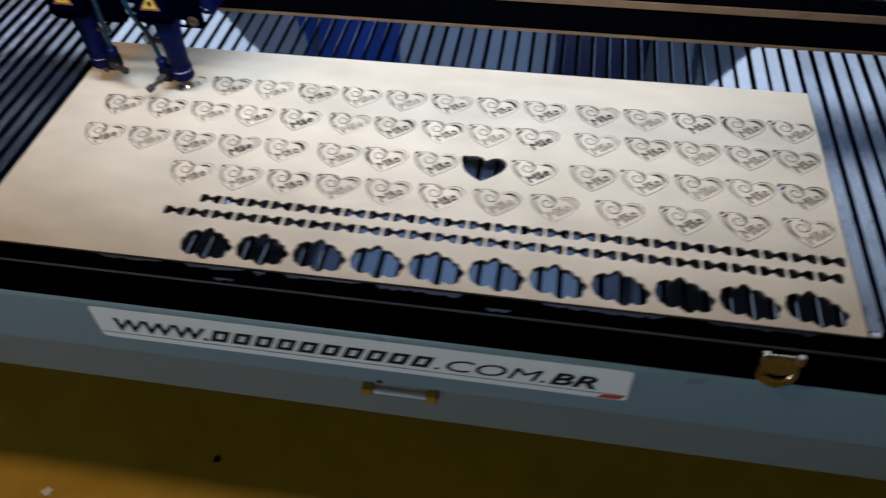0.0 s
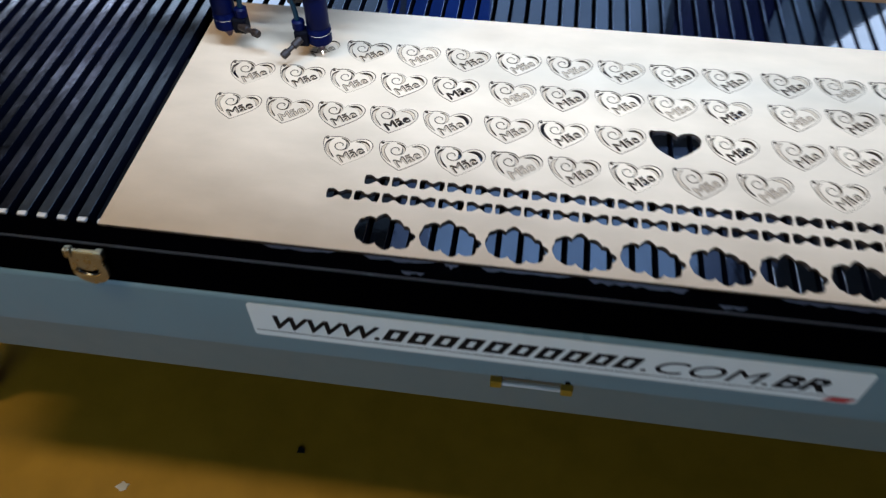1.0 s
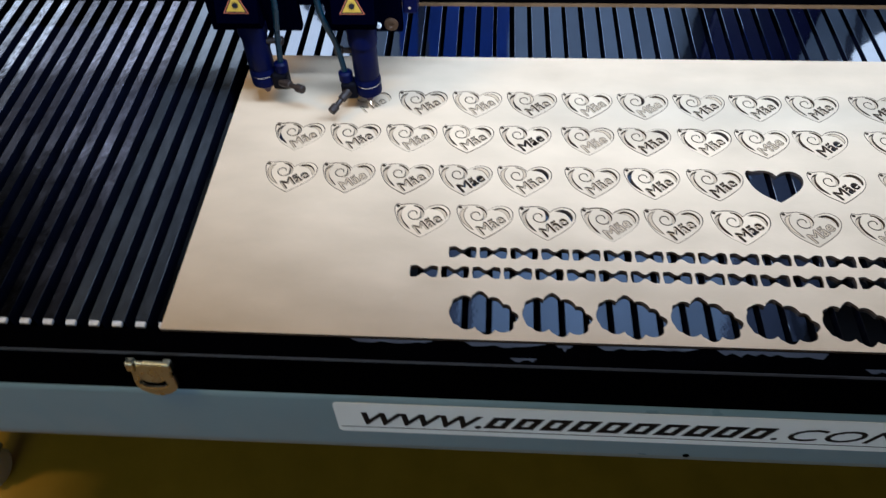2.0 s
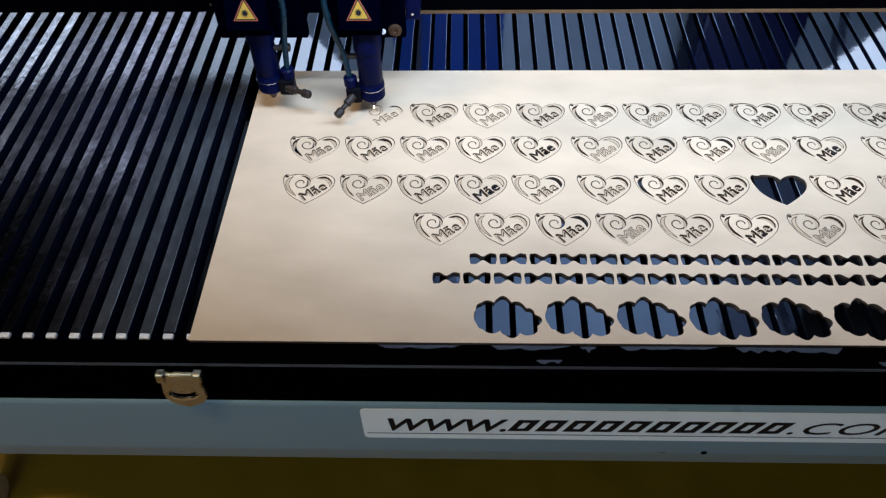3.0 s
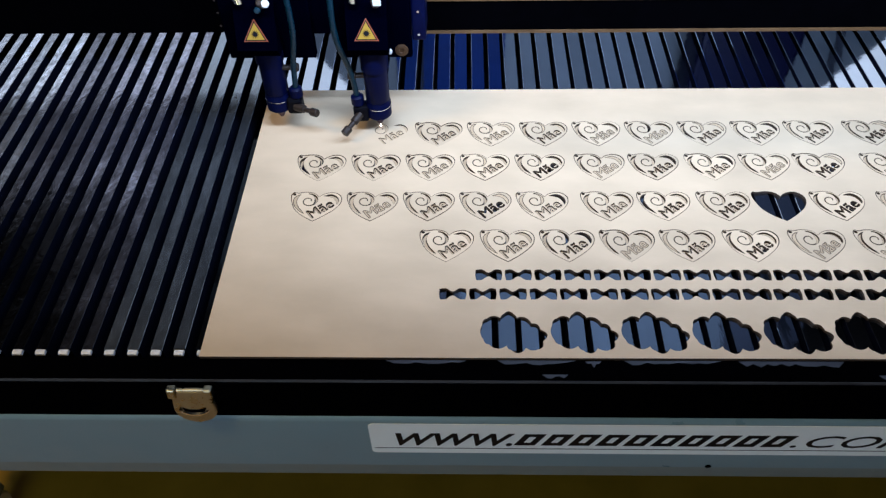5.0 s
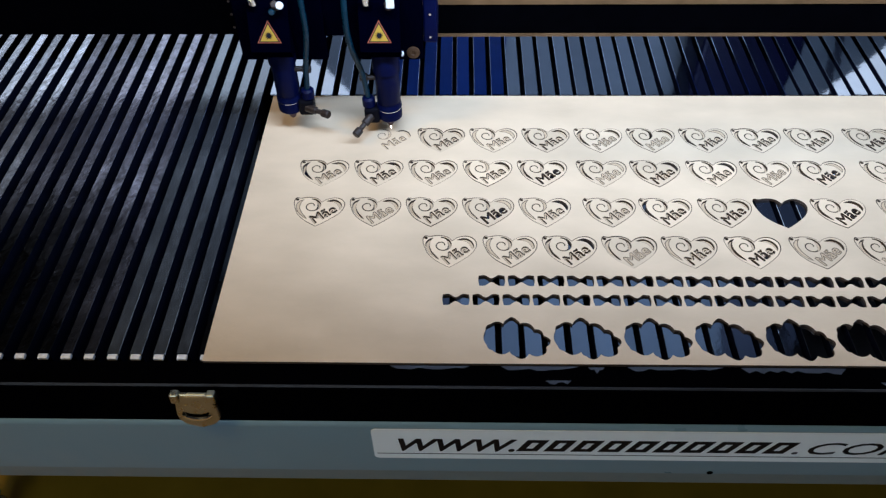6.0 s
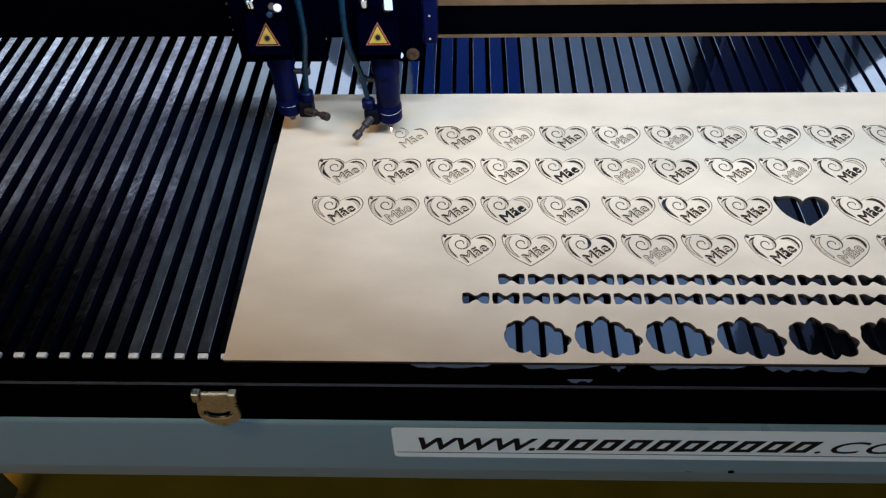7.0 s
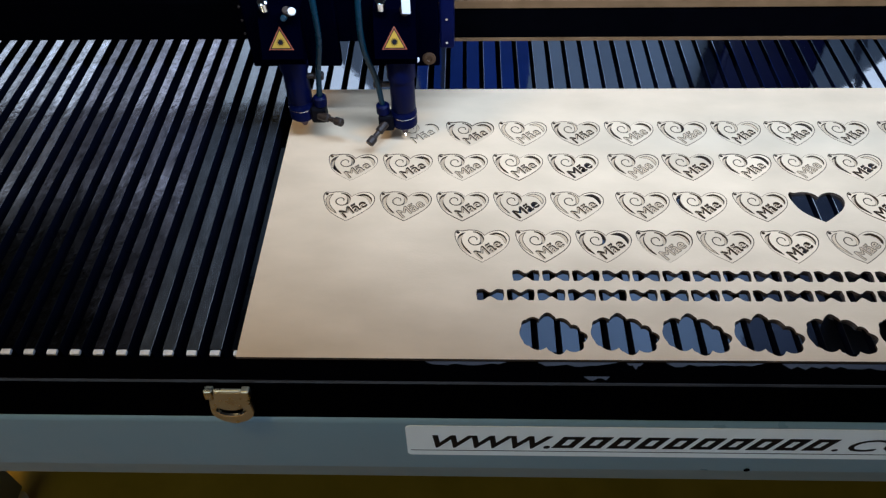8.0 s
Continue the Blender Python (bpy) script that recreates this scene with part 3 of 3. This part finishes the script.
HALF_CUT = (0.1195, 0.3165)
for loop in [SPIRAL, RIGHT_CUT] + BODIES:
    sheet_loops.append(moved(loop, *HALF_CUT))
ply = put("plywood_sheet", wood_faces(sheet_mesh("plywood_sheet", sheet_loops, 0.003), PLY, BURNT), None)
ply.location = (0, 0, Z)
tagged(ply, "pale birch plywood sheet with laser-cut rows of shapes, on the slats", "plywood sheet")

def add_rims(me, loops, mat):
    """Thin scorched lines on the top face beside the cuts; each loop with the side on which the wood lies."""
    bm = bmesh.new()
    bm.from_mesh(me)
    for loop, side in loops:
        a, b = grown(loop, side * 0.00002), grown(loop, side * 0.00028)
        va, vb = [bm.verts.new((px, py, 0.00004)) for px, py in a], [bm.verts.new((px, py, 0.00004)) for px, py in b]
        for k in range(min(len(va), len(vb))):
            f = bm.faces.new((va[k - 1], va[k], vb[k], vb[k - 1]))
            f.material_index = 2
            if f.normal.z < 0 or (f.normal_update() or f.normal.z) < 0:
                f.normal_flip()
    bm.to_mesh(me)
    bm.free()
    me.materials.append(mat)
    return me


PENDANT = wood_faces(sheet_mesh("heart_pendant", [OUTLINE, LEFT_CUT, RIGHT_CUT, RING_HOLE, SPIRAL] + BODIES, 0.003), PENDANT_WOOD, BURNT)
add_rims(PENDANT, [(OUTLINE, -1), (LEFT_CUT, 1), (RIGHT_CUT, 1), (SPIRAL, 1), (RING_HOLE, 1)] + [(b, 1) for b in BODIES], SCORCH)
OFF_LEFT = wood_faces(sheet_mesh("offcut_left", [grown(LEFT_CUT, -0.00042)], 0.0029), OFFCUT, BURNT)
OFF_RIGHT = wood_faces(sheet_mesh("offcut_right", [grown(RIGHT_CUT, -0.00042)], 0.0029), OFFCUT, BURNT)
OFF_SCROLL = wood_faces(sheet_mesh("offcut_scroll", [spiral_cut(322, 436, 0.0004)], 0.0029), OFFCUT, BURNT)
OFF_TEXT = wood_faces(sheet_mesh("offcut_letters", [grown(b, -0.00050) for b in BODIES] + COUNTERS, 0.0029), OFFCUT, BURNT)
for me, low in ((OFF_TEXT, 0.0007), (OFF_RIGHT, 0.0013), (OFF_SCROLL, 0.0002)):
    o = put("offcut", me, None, ply)
    o.location = (HALF_CUT[0], HALF_CUT[1], -low)
rnd = random.Random(11)
for x, y in HEARTS:
    if (x, y) == FALLEN:
        continue
    h = put("heart_pendant", PENDANT, None)
    h.location = (x, y, Z - rnd.choice((0, 0, 0.0002, 0.0006)))
    h.rotation_euler = (rnd.uniform(-0.008, 0.008), rnd.uniform(-0.008, 0.008), 0)
    tagged(h, "laser-cut plywood heart pendant with a scroll and lettering", "pendant", "heart pendants")
    for me, stay, low in ((OFF_LEFT, 0.18, 0.80), (OFF_RIGHT, 0.16, 0.82), (OFF_SCROLL, 0.16, 0.82), (OFF_TEXT, 0.34, 0.62)):
        k = rnd.random()
        if k > stay + low:
            continue
        o = put("offcut", me, None, h)
        o.location = (0, 0, -0.0001 if k < stay else -rnd.uniform(0.0009, 0.0018) if me is OFF_TEXT else -rnd.uniform(0.0014, 0.0027))
        if k >= stay:
            o.rotation_euler = (rnd.uniform(-0.03, 0.02), rnd.uniform(-0.015, 0.025), 0)

# ---- web address sticker, latches, handle ----
sticker = tagged(new("web_address_sticker"), "white vinyl sticker with black slanted lettering, on the apron", "sticker")
sticker.location = (0, -0.0341, 0)
bm = bmesh.new()
sx0, sx1, sz0, sz1, cr = 0.146, 0.739, 0.689, 0.7445, 0.005
ring = []
for cx, cz, a0 in ((sx1 - cr, sz1 - cr, 0), (sx0 + cr, sz1 - cr, 90), (sx0 + cr, sz0 + cr, 180), (sx1 - cr, sz0 + cr, 270)):
    for k in range(6):
        a = radians(a0 + 18 * k)
        ring.append((cx + cr * math.cos(a), cz + cr * math.sin(a)))
fr = [bm.verts.new((px, -0.0006, pz)) for px, pz in ring]
bk = [bm.verts.new((px, 0.0, pz)) for px, pz in ring]
bm.faces.new(fr)
for i in range(len(ring)):
    bm.faces.new((fr[i], fr[i - 1], bk[i - 1], bk[i]))
part("vinyl", bm, STICKER, sticker)
part("thin_line", box(0.149, 0.737, -0.0009, -0.00065, 0.6985, 0.6993), INK, sticker)


def slanted(x0, x1, z0, z1, lean=0.25, y=-0.0009):
    bm2 = bmesh.new()
    pts = [(x0, z0), (x1, z0), (x1 + lean * (z1 - z0), z1), (x0 + lean * (z1 - z0), z1)]
    a = [bm2.verts.new((px, y, pz)) for px, pz in pts]
    b = [bm2.verts.new((px, -0.00065, pz)) for px, pz in pts]
    bm2.faces.new(a)
    for i in range(4):
        bm2.faces.new((a[i], a[i - 1], b[i - 1], b[i]))
    return bm2


for body, x0, x1 in (("WWW.", 0.170, 0.279), (".COM.", 0.533, 0.652), ("BR", 0.656, 0.705)):
    me = text_mesh("lettering", body, 0.0315, 0.3, 1.0, 0.0002, 0.0 if "M" in body else 0.0008)
    xs = [v.co.x for v in me.vertices]
    k = (x1 - x0) / (max(xs) - min(xs))
    for v in me.vertices:
        v.co.x = (v.co.x - min(xs)) * k
    t = put("lettering", me, INK, sticker)
    t.location, t.rotation_euler = (x0, -0.0009, 0.7055), (radians(90), 0, 0)
def hollow_block(x0, x1, z0, z1, w, lean=0.45):
    """A slanted block of bars: foot, head and two uprights."""
    bm2 = slanted(x0, x1, z0, z0 + w, lean)
    bm2 = join(bm2, slanted(x0 + lean * (z1 - z0 - w), x1 + lean * (z1 - z0 - w), z1 - w, z1, lean))
    for x in (x0, x1 - w * 1.3):
        bm2 = join(bm2, slanted(x + lean * w, x + w * 1.3 + lean * w, z0 + w, z1 - w, lean))
    return bm2


for i in range(10):
    a = 0.2790 + 0.0252 * i
    part("letter_block", hollow_block(a, a + 0.0195, 0.7058, 0.7272, 0.0050), INK, sticker)
part("corner_mark", slanted(0.708, 0.730, 0.6905, 0.6975, 0.9), RED, sticker, "red corner mark")


def latch_body():
    """Stamped plate, a little wider below, with a rounded lower end."""
    bm = bmesh.new()
    loop = [(-0.0120, 0.0), (0.0120, 0.0), (0.0122, -0.009), (0.0172, -0.010), (0.0186, -0.024)] + [(0.0186 * math.cos(radians(a)), -0.026 - 0.0150 * math.sin(radians(a))) for a in range(12, 170, 12)] + [(-0.0186, -0.024), (-0.0172, -0.010), (-0.0122, -0.009)]
    f0 = [bm.verts.new((px, -0.0045, pz)) for px, pz in loop]
    b0 = [bm.verts.new((px, 0.0, pz)) for px, pz in loop]
    for i in range(len(loop)):
        bm.faces.new((f0[i], f0[i - 1], b0[i - 1], b0[i]))
    bm.faces.new(f0)
    bm.faces.new(b0[::-1])
    bmesh.ops.bevel(bm, geom=[e for e in bm.edges if all(v in f0 for v in e.verts)], offset=0.0008, segments=2, affect="EDGES")
    return bm


def crescent(r, cz, thick, width, y):
    """A smile-shaped lip, thickest in its middle, standing out by thick."""
    bm = bmesh.new()
    n, rows = 18, []
    for i in range(n + 1):
        a = radians(200 + 140 * i / n)
        w = width * (0.12 + math.sin(math.pi * i / n))
        c, d = math.cos(a), math.sin(a)
        rows.append([bm.verts.new(((r + k * w) * c * 1.12, y - h * thick, cz + (r + k * w) * d * 0.85)) for k, h in ((0.5, 0), (0.2, 0.9), (-0.2, 0.9), (-0.5, 0))])
    for p, q in zip(rows, rows[1:]):
        for k in range(3):
            bm.faces.new((p[k], p[k + 1], q[k + 1], q[k]))
    return bm


latch = tagged(new("latch"), "aged nickel flip latch on the black bed frame", "latch", "latches")
part("plate", latch_body(), NICKEL, latch, smooth=True)
# scoop's shade as a black crescent, its highlight as a brighter lip
part("scoop_shade", crescent(0.0098, -0.0175, 0.0003, 0.0052, -0.0046), BLACK, latch, "dark crescent for the shade in the finger scoop")
part("scoop_highlight", crescent(0.0124, -0.0186, 0.0022, 0.0048, -0.0045), CHROME, latch, "bright lip for the highlight of the scoop", smooth=True)
part("knuckle", box(-0.0195, -0.0120, -0.0062, 0.001, -0.008, 0.003, 0.0012), NICKEL, latch)
part("knuckle", box(0.0120, 0.0195, -0.0062, 0.001, -0.008, 0.003, 0.0012), NICKEL, latch)
part("pin", box(-0.012, 0.012, -0.0042, -0.001, -0.001, 0.002, 0.001), NICKEL, latch)
latch.matrix_world = pose(-0.002, -0.0290, 0.7955, -9)
copy_thing(latch, pose(0.868, -0.0290, 0.7955, -9))

handle = tagged(new("pull_handle"), "white bar handle with amber ends on the recessed lower front", "handle")
handle.matrix_world = pose(0.444, 0.1200, 0.391)
part("bar", lathe([(0.0030, -0.041), (0.0036, -0.040), (0.0036, 0.040), (0.0030, 0.041)], pose(0, -0.0100, 0, 0, 90, 0), 14), WHITE_PLASTIC, handle, smooth=True)
for x in (-0.050, 0.050):
    part("end_piece", box(x - 0.0085, x + 0.0085, -0.0150, 0.0, -0.0085, 0.0085, 0.002), YELLOW, handle, "amber end piece")

# ---- gantry beam and laser heads ----
beam = tagged(new("gantry_beam"), "black gantry beam with brown edge lines across the bed", "gantry beam")
part("beam_body", box(X0 + 0.02, X1 - 0.02, 0.415, 0.457, 0.856, 0.905, 0.002), BLACK, beam)
part("lower_edge", box(0.16, X1 - 0.02, 0.4125, 0.4145, 0.8545, 0.8585, 0.0005), COPPER_LINE, beam, "brown edge strip")
part("upper_edge", box(0.16, X1 - 0.02, 0.4125, 0.4145, 0.8965, 0.9060, 0.0005), COPPER_LINE, beam, "brown edge strip")
part("rail", box(X0 + 0.02, X1 - 0.02, 0.434, 0.446, 0.9055, 0.9155, 0.0015), CHROME, beam, "bright steel guide rail")

heads = tagged(new("laser_carriage"), "dark blue twin laser heads hanging from the gantry", "laser head")


def warning_sign(x, y, z, tilt):
    m = pose(x, y, z, 90 + tilt, 0, 0)
    for nm, r, d, mat in (("sign_border", 0.0150, 0.0004, SIGN_RED), ("sign_black", 0.0133, 0.0007, INK), ("sign_field", 0.0112, 0.0010, YELLOW)):
        bm = bmesh.new()
        a = [bm.verts.new((r * math.cos(radians(90 + 120 * i)) * 0.95, r * math.sin(radians(90 + 120 * i)), d)) for i in range(3)]
        b = [bm.verts.new((v.co.x, v.co.y, 0.0)) for v in a]
        bm.faces.new(a)
        for i in range(3):
            bm.faces.new((a[i], a[i - 1], b[i - 1], b[i]))
        bm.transform(m)
        part(nm, bm, mat, heads)
    bm = bmesh.new()
    c = bm.verts.new((0, 0, 0.0013))
    ring = [bm.verts.new(((0.0046 if i % 2 == 0 else 0.0022) * math.cos(2 * math.pi * i / 24), (0.0046 if i % 2 == 0 else 0.0022) * math.sin(2 * math.pi * i / 24), 0.0012)) for i in range(24)]
    for i in range(24):
        bm.faces.new((c, ring[i - 1], ring[i]))
    bm.transform(m)
    part("sign_star", bm, INK, heads)


def laser_head(x, y, side, drop):
    """One lens tube with nozzle, air fitting, hose and its mirror block. side: on which side the air fitting sits."""
    tip = Z + 0.006 + drop
    part("lens_tube", lathe([(0.0125, 0.034), (0.0132, 0.036), (0.0132, 0.074), (0.0150, 0.075), (0.0150, 0.110), (0.0140, 0.112)], pose(x, y, tip)), BLUE, heads, "blue anodised lens tube", smooth=True)
    part("tube_collar", lathe([(0.0120, 0.012), (0.0140, 0.014), (0.0140, 0.0305), (0.0132, 0.0315), (0.0132, 0.0339)], pose(x, y, tip)), BLUE, heads, smooth=True)
    part("collar_line", lathe([(0.0136, 0.0262), (0.01425, 0.0264), (0.01425, 0.0270), (0.0136, 0.0272)], pose(x, y, tip)), CHROME, heads)
    part("nozzle", lathe([(0.0016, 0.0), (0.0024, 0.0), (0.0085, 0.0119), (0.006, 0.0122)], pose(x, y, tip)), CONE, heads, "sooty copper nozzle", smooth=True)
    s = side
    part("air_block", box(x + s * 0.019 - 0.0085, x + s * 0.019 + 0.0085, y - 0.012, y + 0.004, tip + 0.010, tip + 0.030, 0.003), RUBBER, heads)
    part("hose_nut", lathe([(0.0055, 0.0), (0.0072, 0.001), (0.0072, 0.010), (0.0050, 0.012)], pose(x + s * 0.022, y - 0.004, tip + 0.030)), BLUE, heads)
    d = Vector((0.026, -0.014, 0.001)) if s > 0 else Vector((-0.016, -0.022, -0.009))
    q = d.to_track_quat("Z", "Y").to_matrix().to_4x4()
    start = Vector((x + s * 0.020, y - 0.010, tip + 0.020))
    part("knurled_screw", lathe([(0.0045, 0.0), (0.0045, 0.012), (0.0028, 0.013), (0.0028, 0.020), (0.0042, 0.021), (0.0046, 0.022), (0.0046, 0.029), (0.0038, 0.030)], Matrix.Translation(start) @ q), BRASS, heads, "sooty brass screw")
    part("air_hose", tube([(x + s * 0.022, y - 0.004, tip + 0.038), (x + s * 0.026, y - 0.006, tip + 0.075), (x + s * 0.034, y - 0.016, tip + 0.12), (x + s * 0.034, y - 0.018, tip + 0.17), (x + s * 0.028, y + 0.0, tip + 0.26)], 0.0030), HOSE, heads, "teal air hose", smooth=True)
    part("clamp_screw", lathe([(0.003, 0.0), (0.003, 0.008), (0.0046, 0.009), (0.0046, 0.016), (0.004, 0.017)], pose(x + s * 0.0125, y - 0.002, tip + 0.066, 0, 90 * s, 0)), BRASS, heads)


laser_head(0.0235, 0.314, 1, 0.008)
laser_head(0.1350, 0.310, -1, 0.0)
for x0, x1, sx in ((-0.021, 0.072, 0.022), (0.098, 0.175, 0.1335)):
    part("mount_plate", box(x0, x1, 0.322, 0.332, 0.884, 0.975, 0.002), NAVY, heads, "dark navy mounting plate")
    part("mirror_block", prism([(0.292, 0.908), (0.286, 0.918), (0.304, 0.962), (0.321, 0.962), (0.321, 0.908)], sx - 0.021, sx + 0.020), NAVY, heads, "dark navy mirror block")
    warning_sign(sx - 0.001, 0.2925, 0.9335, -22)
    part("adjust_screw", lathe([(0.005, 0), (0.005, 0.010), (0.004, 0.011)], pose(sx - 0.012, 0.300, 0.966, 20)), CHROME, heads)
    part("adjust_screw", lathe([(0.004, 0), (0.004, 0.008), (0.003, 0.009)], pose(sx + 0.010, 0.298, 0.962, 40)), BRASS, heads)
part("rear_plate", box(-0.015, 0.165, 0.333, 0.411, 0.9065, 0.965, 0.002), NAVY, heads)
part("side_bracket", box(0.175, 0.190, 0.330, 0.370, 0.900, 0.975, 0.002), BLUE, heads)
part("plate_screw", lathe([(0.003, 0), (0.003, 0.0018), (0.002, 0.0022)], pose(0.1510, 0.3215, 0.893, 90)), BARE_ALU, heads)
part("plate_boss", lathe([(0.0070, 0.0), (0.0070, 0.0016), (0.0060, 0.0022), (0.0030, 0.0022), (0.0024, 0.0010)], pose(0.1640, 0.3215, 0.8945, 90)), BOSS, heads, "copper-brown round boss", smooth=True)
# bright reflection on the mirror mount, put in as a white plate
part("reflection_plate", box(0.1420, 0.1500, 0.2880, 0.2900, 0.966, 0.990, 0.0005), WHITE_PLASTIC, heads, "white plate for a bright reflection on the mirror mount")
part("white_knob", lathe([(0.0038, 0), (0.0038, 0.003), (0.0028, 0.004)], pose(0.0372, 0.294, 0.966, 60)), WHITE_PLASTIC, heads)
part("green_fitting", lathe([(0.003, 0), (0.003, 0.006), (0.002, 0.007)], pose(0.0290, 0.294, 0.960, 70)), HOSE, heads)
part("bracket_screw", lathe([(0.0013, 0), (0.0013, 0.0010)], pose(0.1825, 0.3295, 0.935, 90)), CHROME, heads)
part("bracket_screw", lathe([(0.0013, 0), (0.0013, 0.0010)], pose(0.1825, 0.3295, 0.908, 90)), CHROME, heads)
for z in (0.925, 0.940, 0.955):
    part("side_screw", lathe([(0.0012, 0), (0.0012, 0.001)], pose(-0.0215, 0.3215, z, 90)), BRASS, heads)
part("laser_spot", lathe([(0.0002, -0.0055), (0.0004, -0.0050), (0.0005, -0.0042), (0.0003, -0.002)], pose(0.1350, 0.310, Z + 0.006), 12), SPARK, heads, "white glowing laser spot")


def motions():
    rows = [(0.0, 0.0155, -0.0213), (0.5, 0.0085, -0.0210), (1.0, 0.0170, -0.0210), (1.5, 0.0180, -0.0150), (2.0, 0.0132, -0.0140), (3.5, 0.0002, 0.0055), (4.0, 0.0091, 0.0004), (4.5, 0.0, 0.0),
            (6.0, 0.0113, 0.0092), (6.5, -0.0006, 0.0094), (7.0, -0.0079, 0.0027), (7.5, -0.0069, -0.0089), (8.0, -0.0028, -0.0153)]
    walk(heads, [(t, pose(x, y, 0)) for t, x, y in rows])
    walk(beam, [(t, pose(0, y, 0)) for t, x, y in rows])


motions()
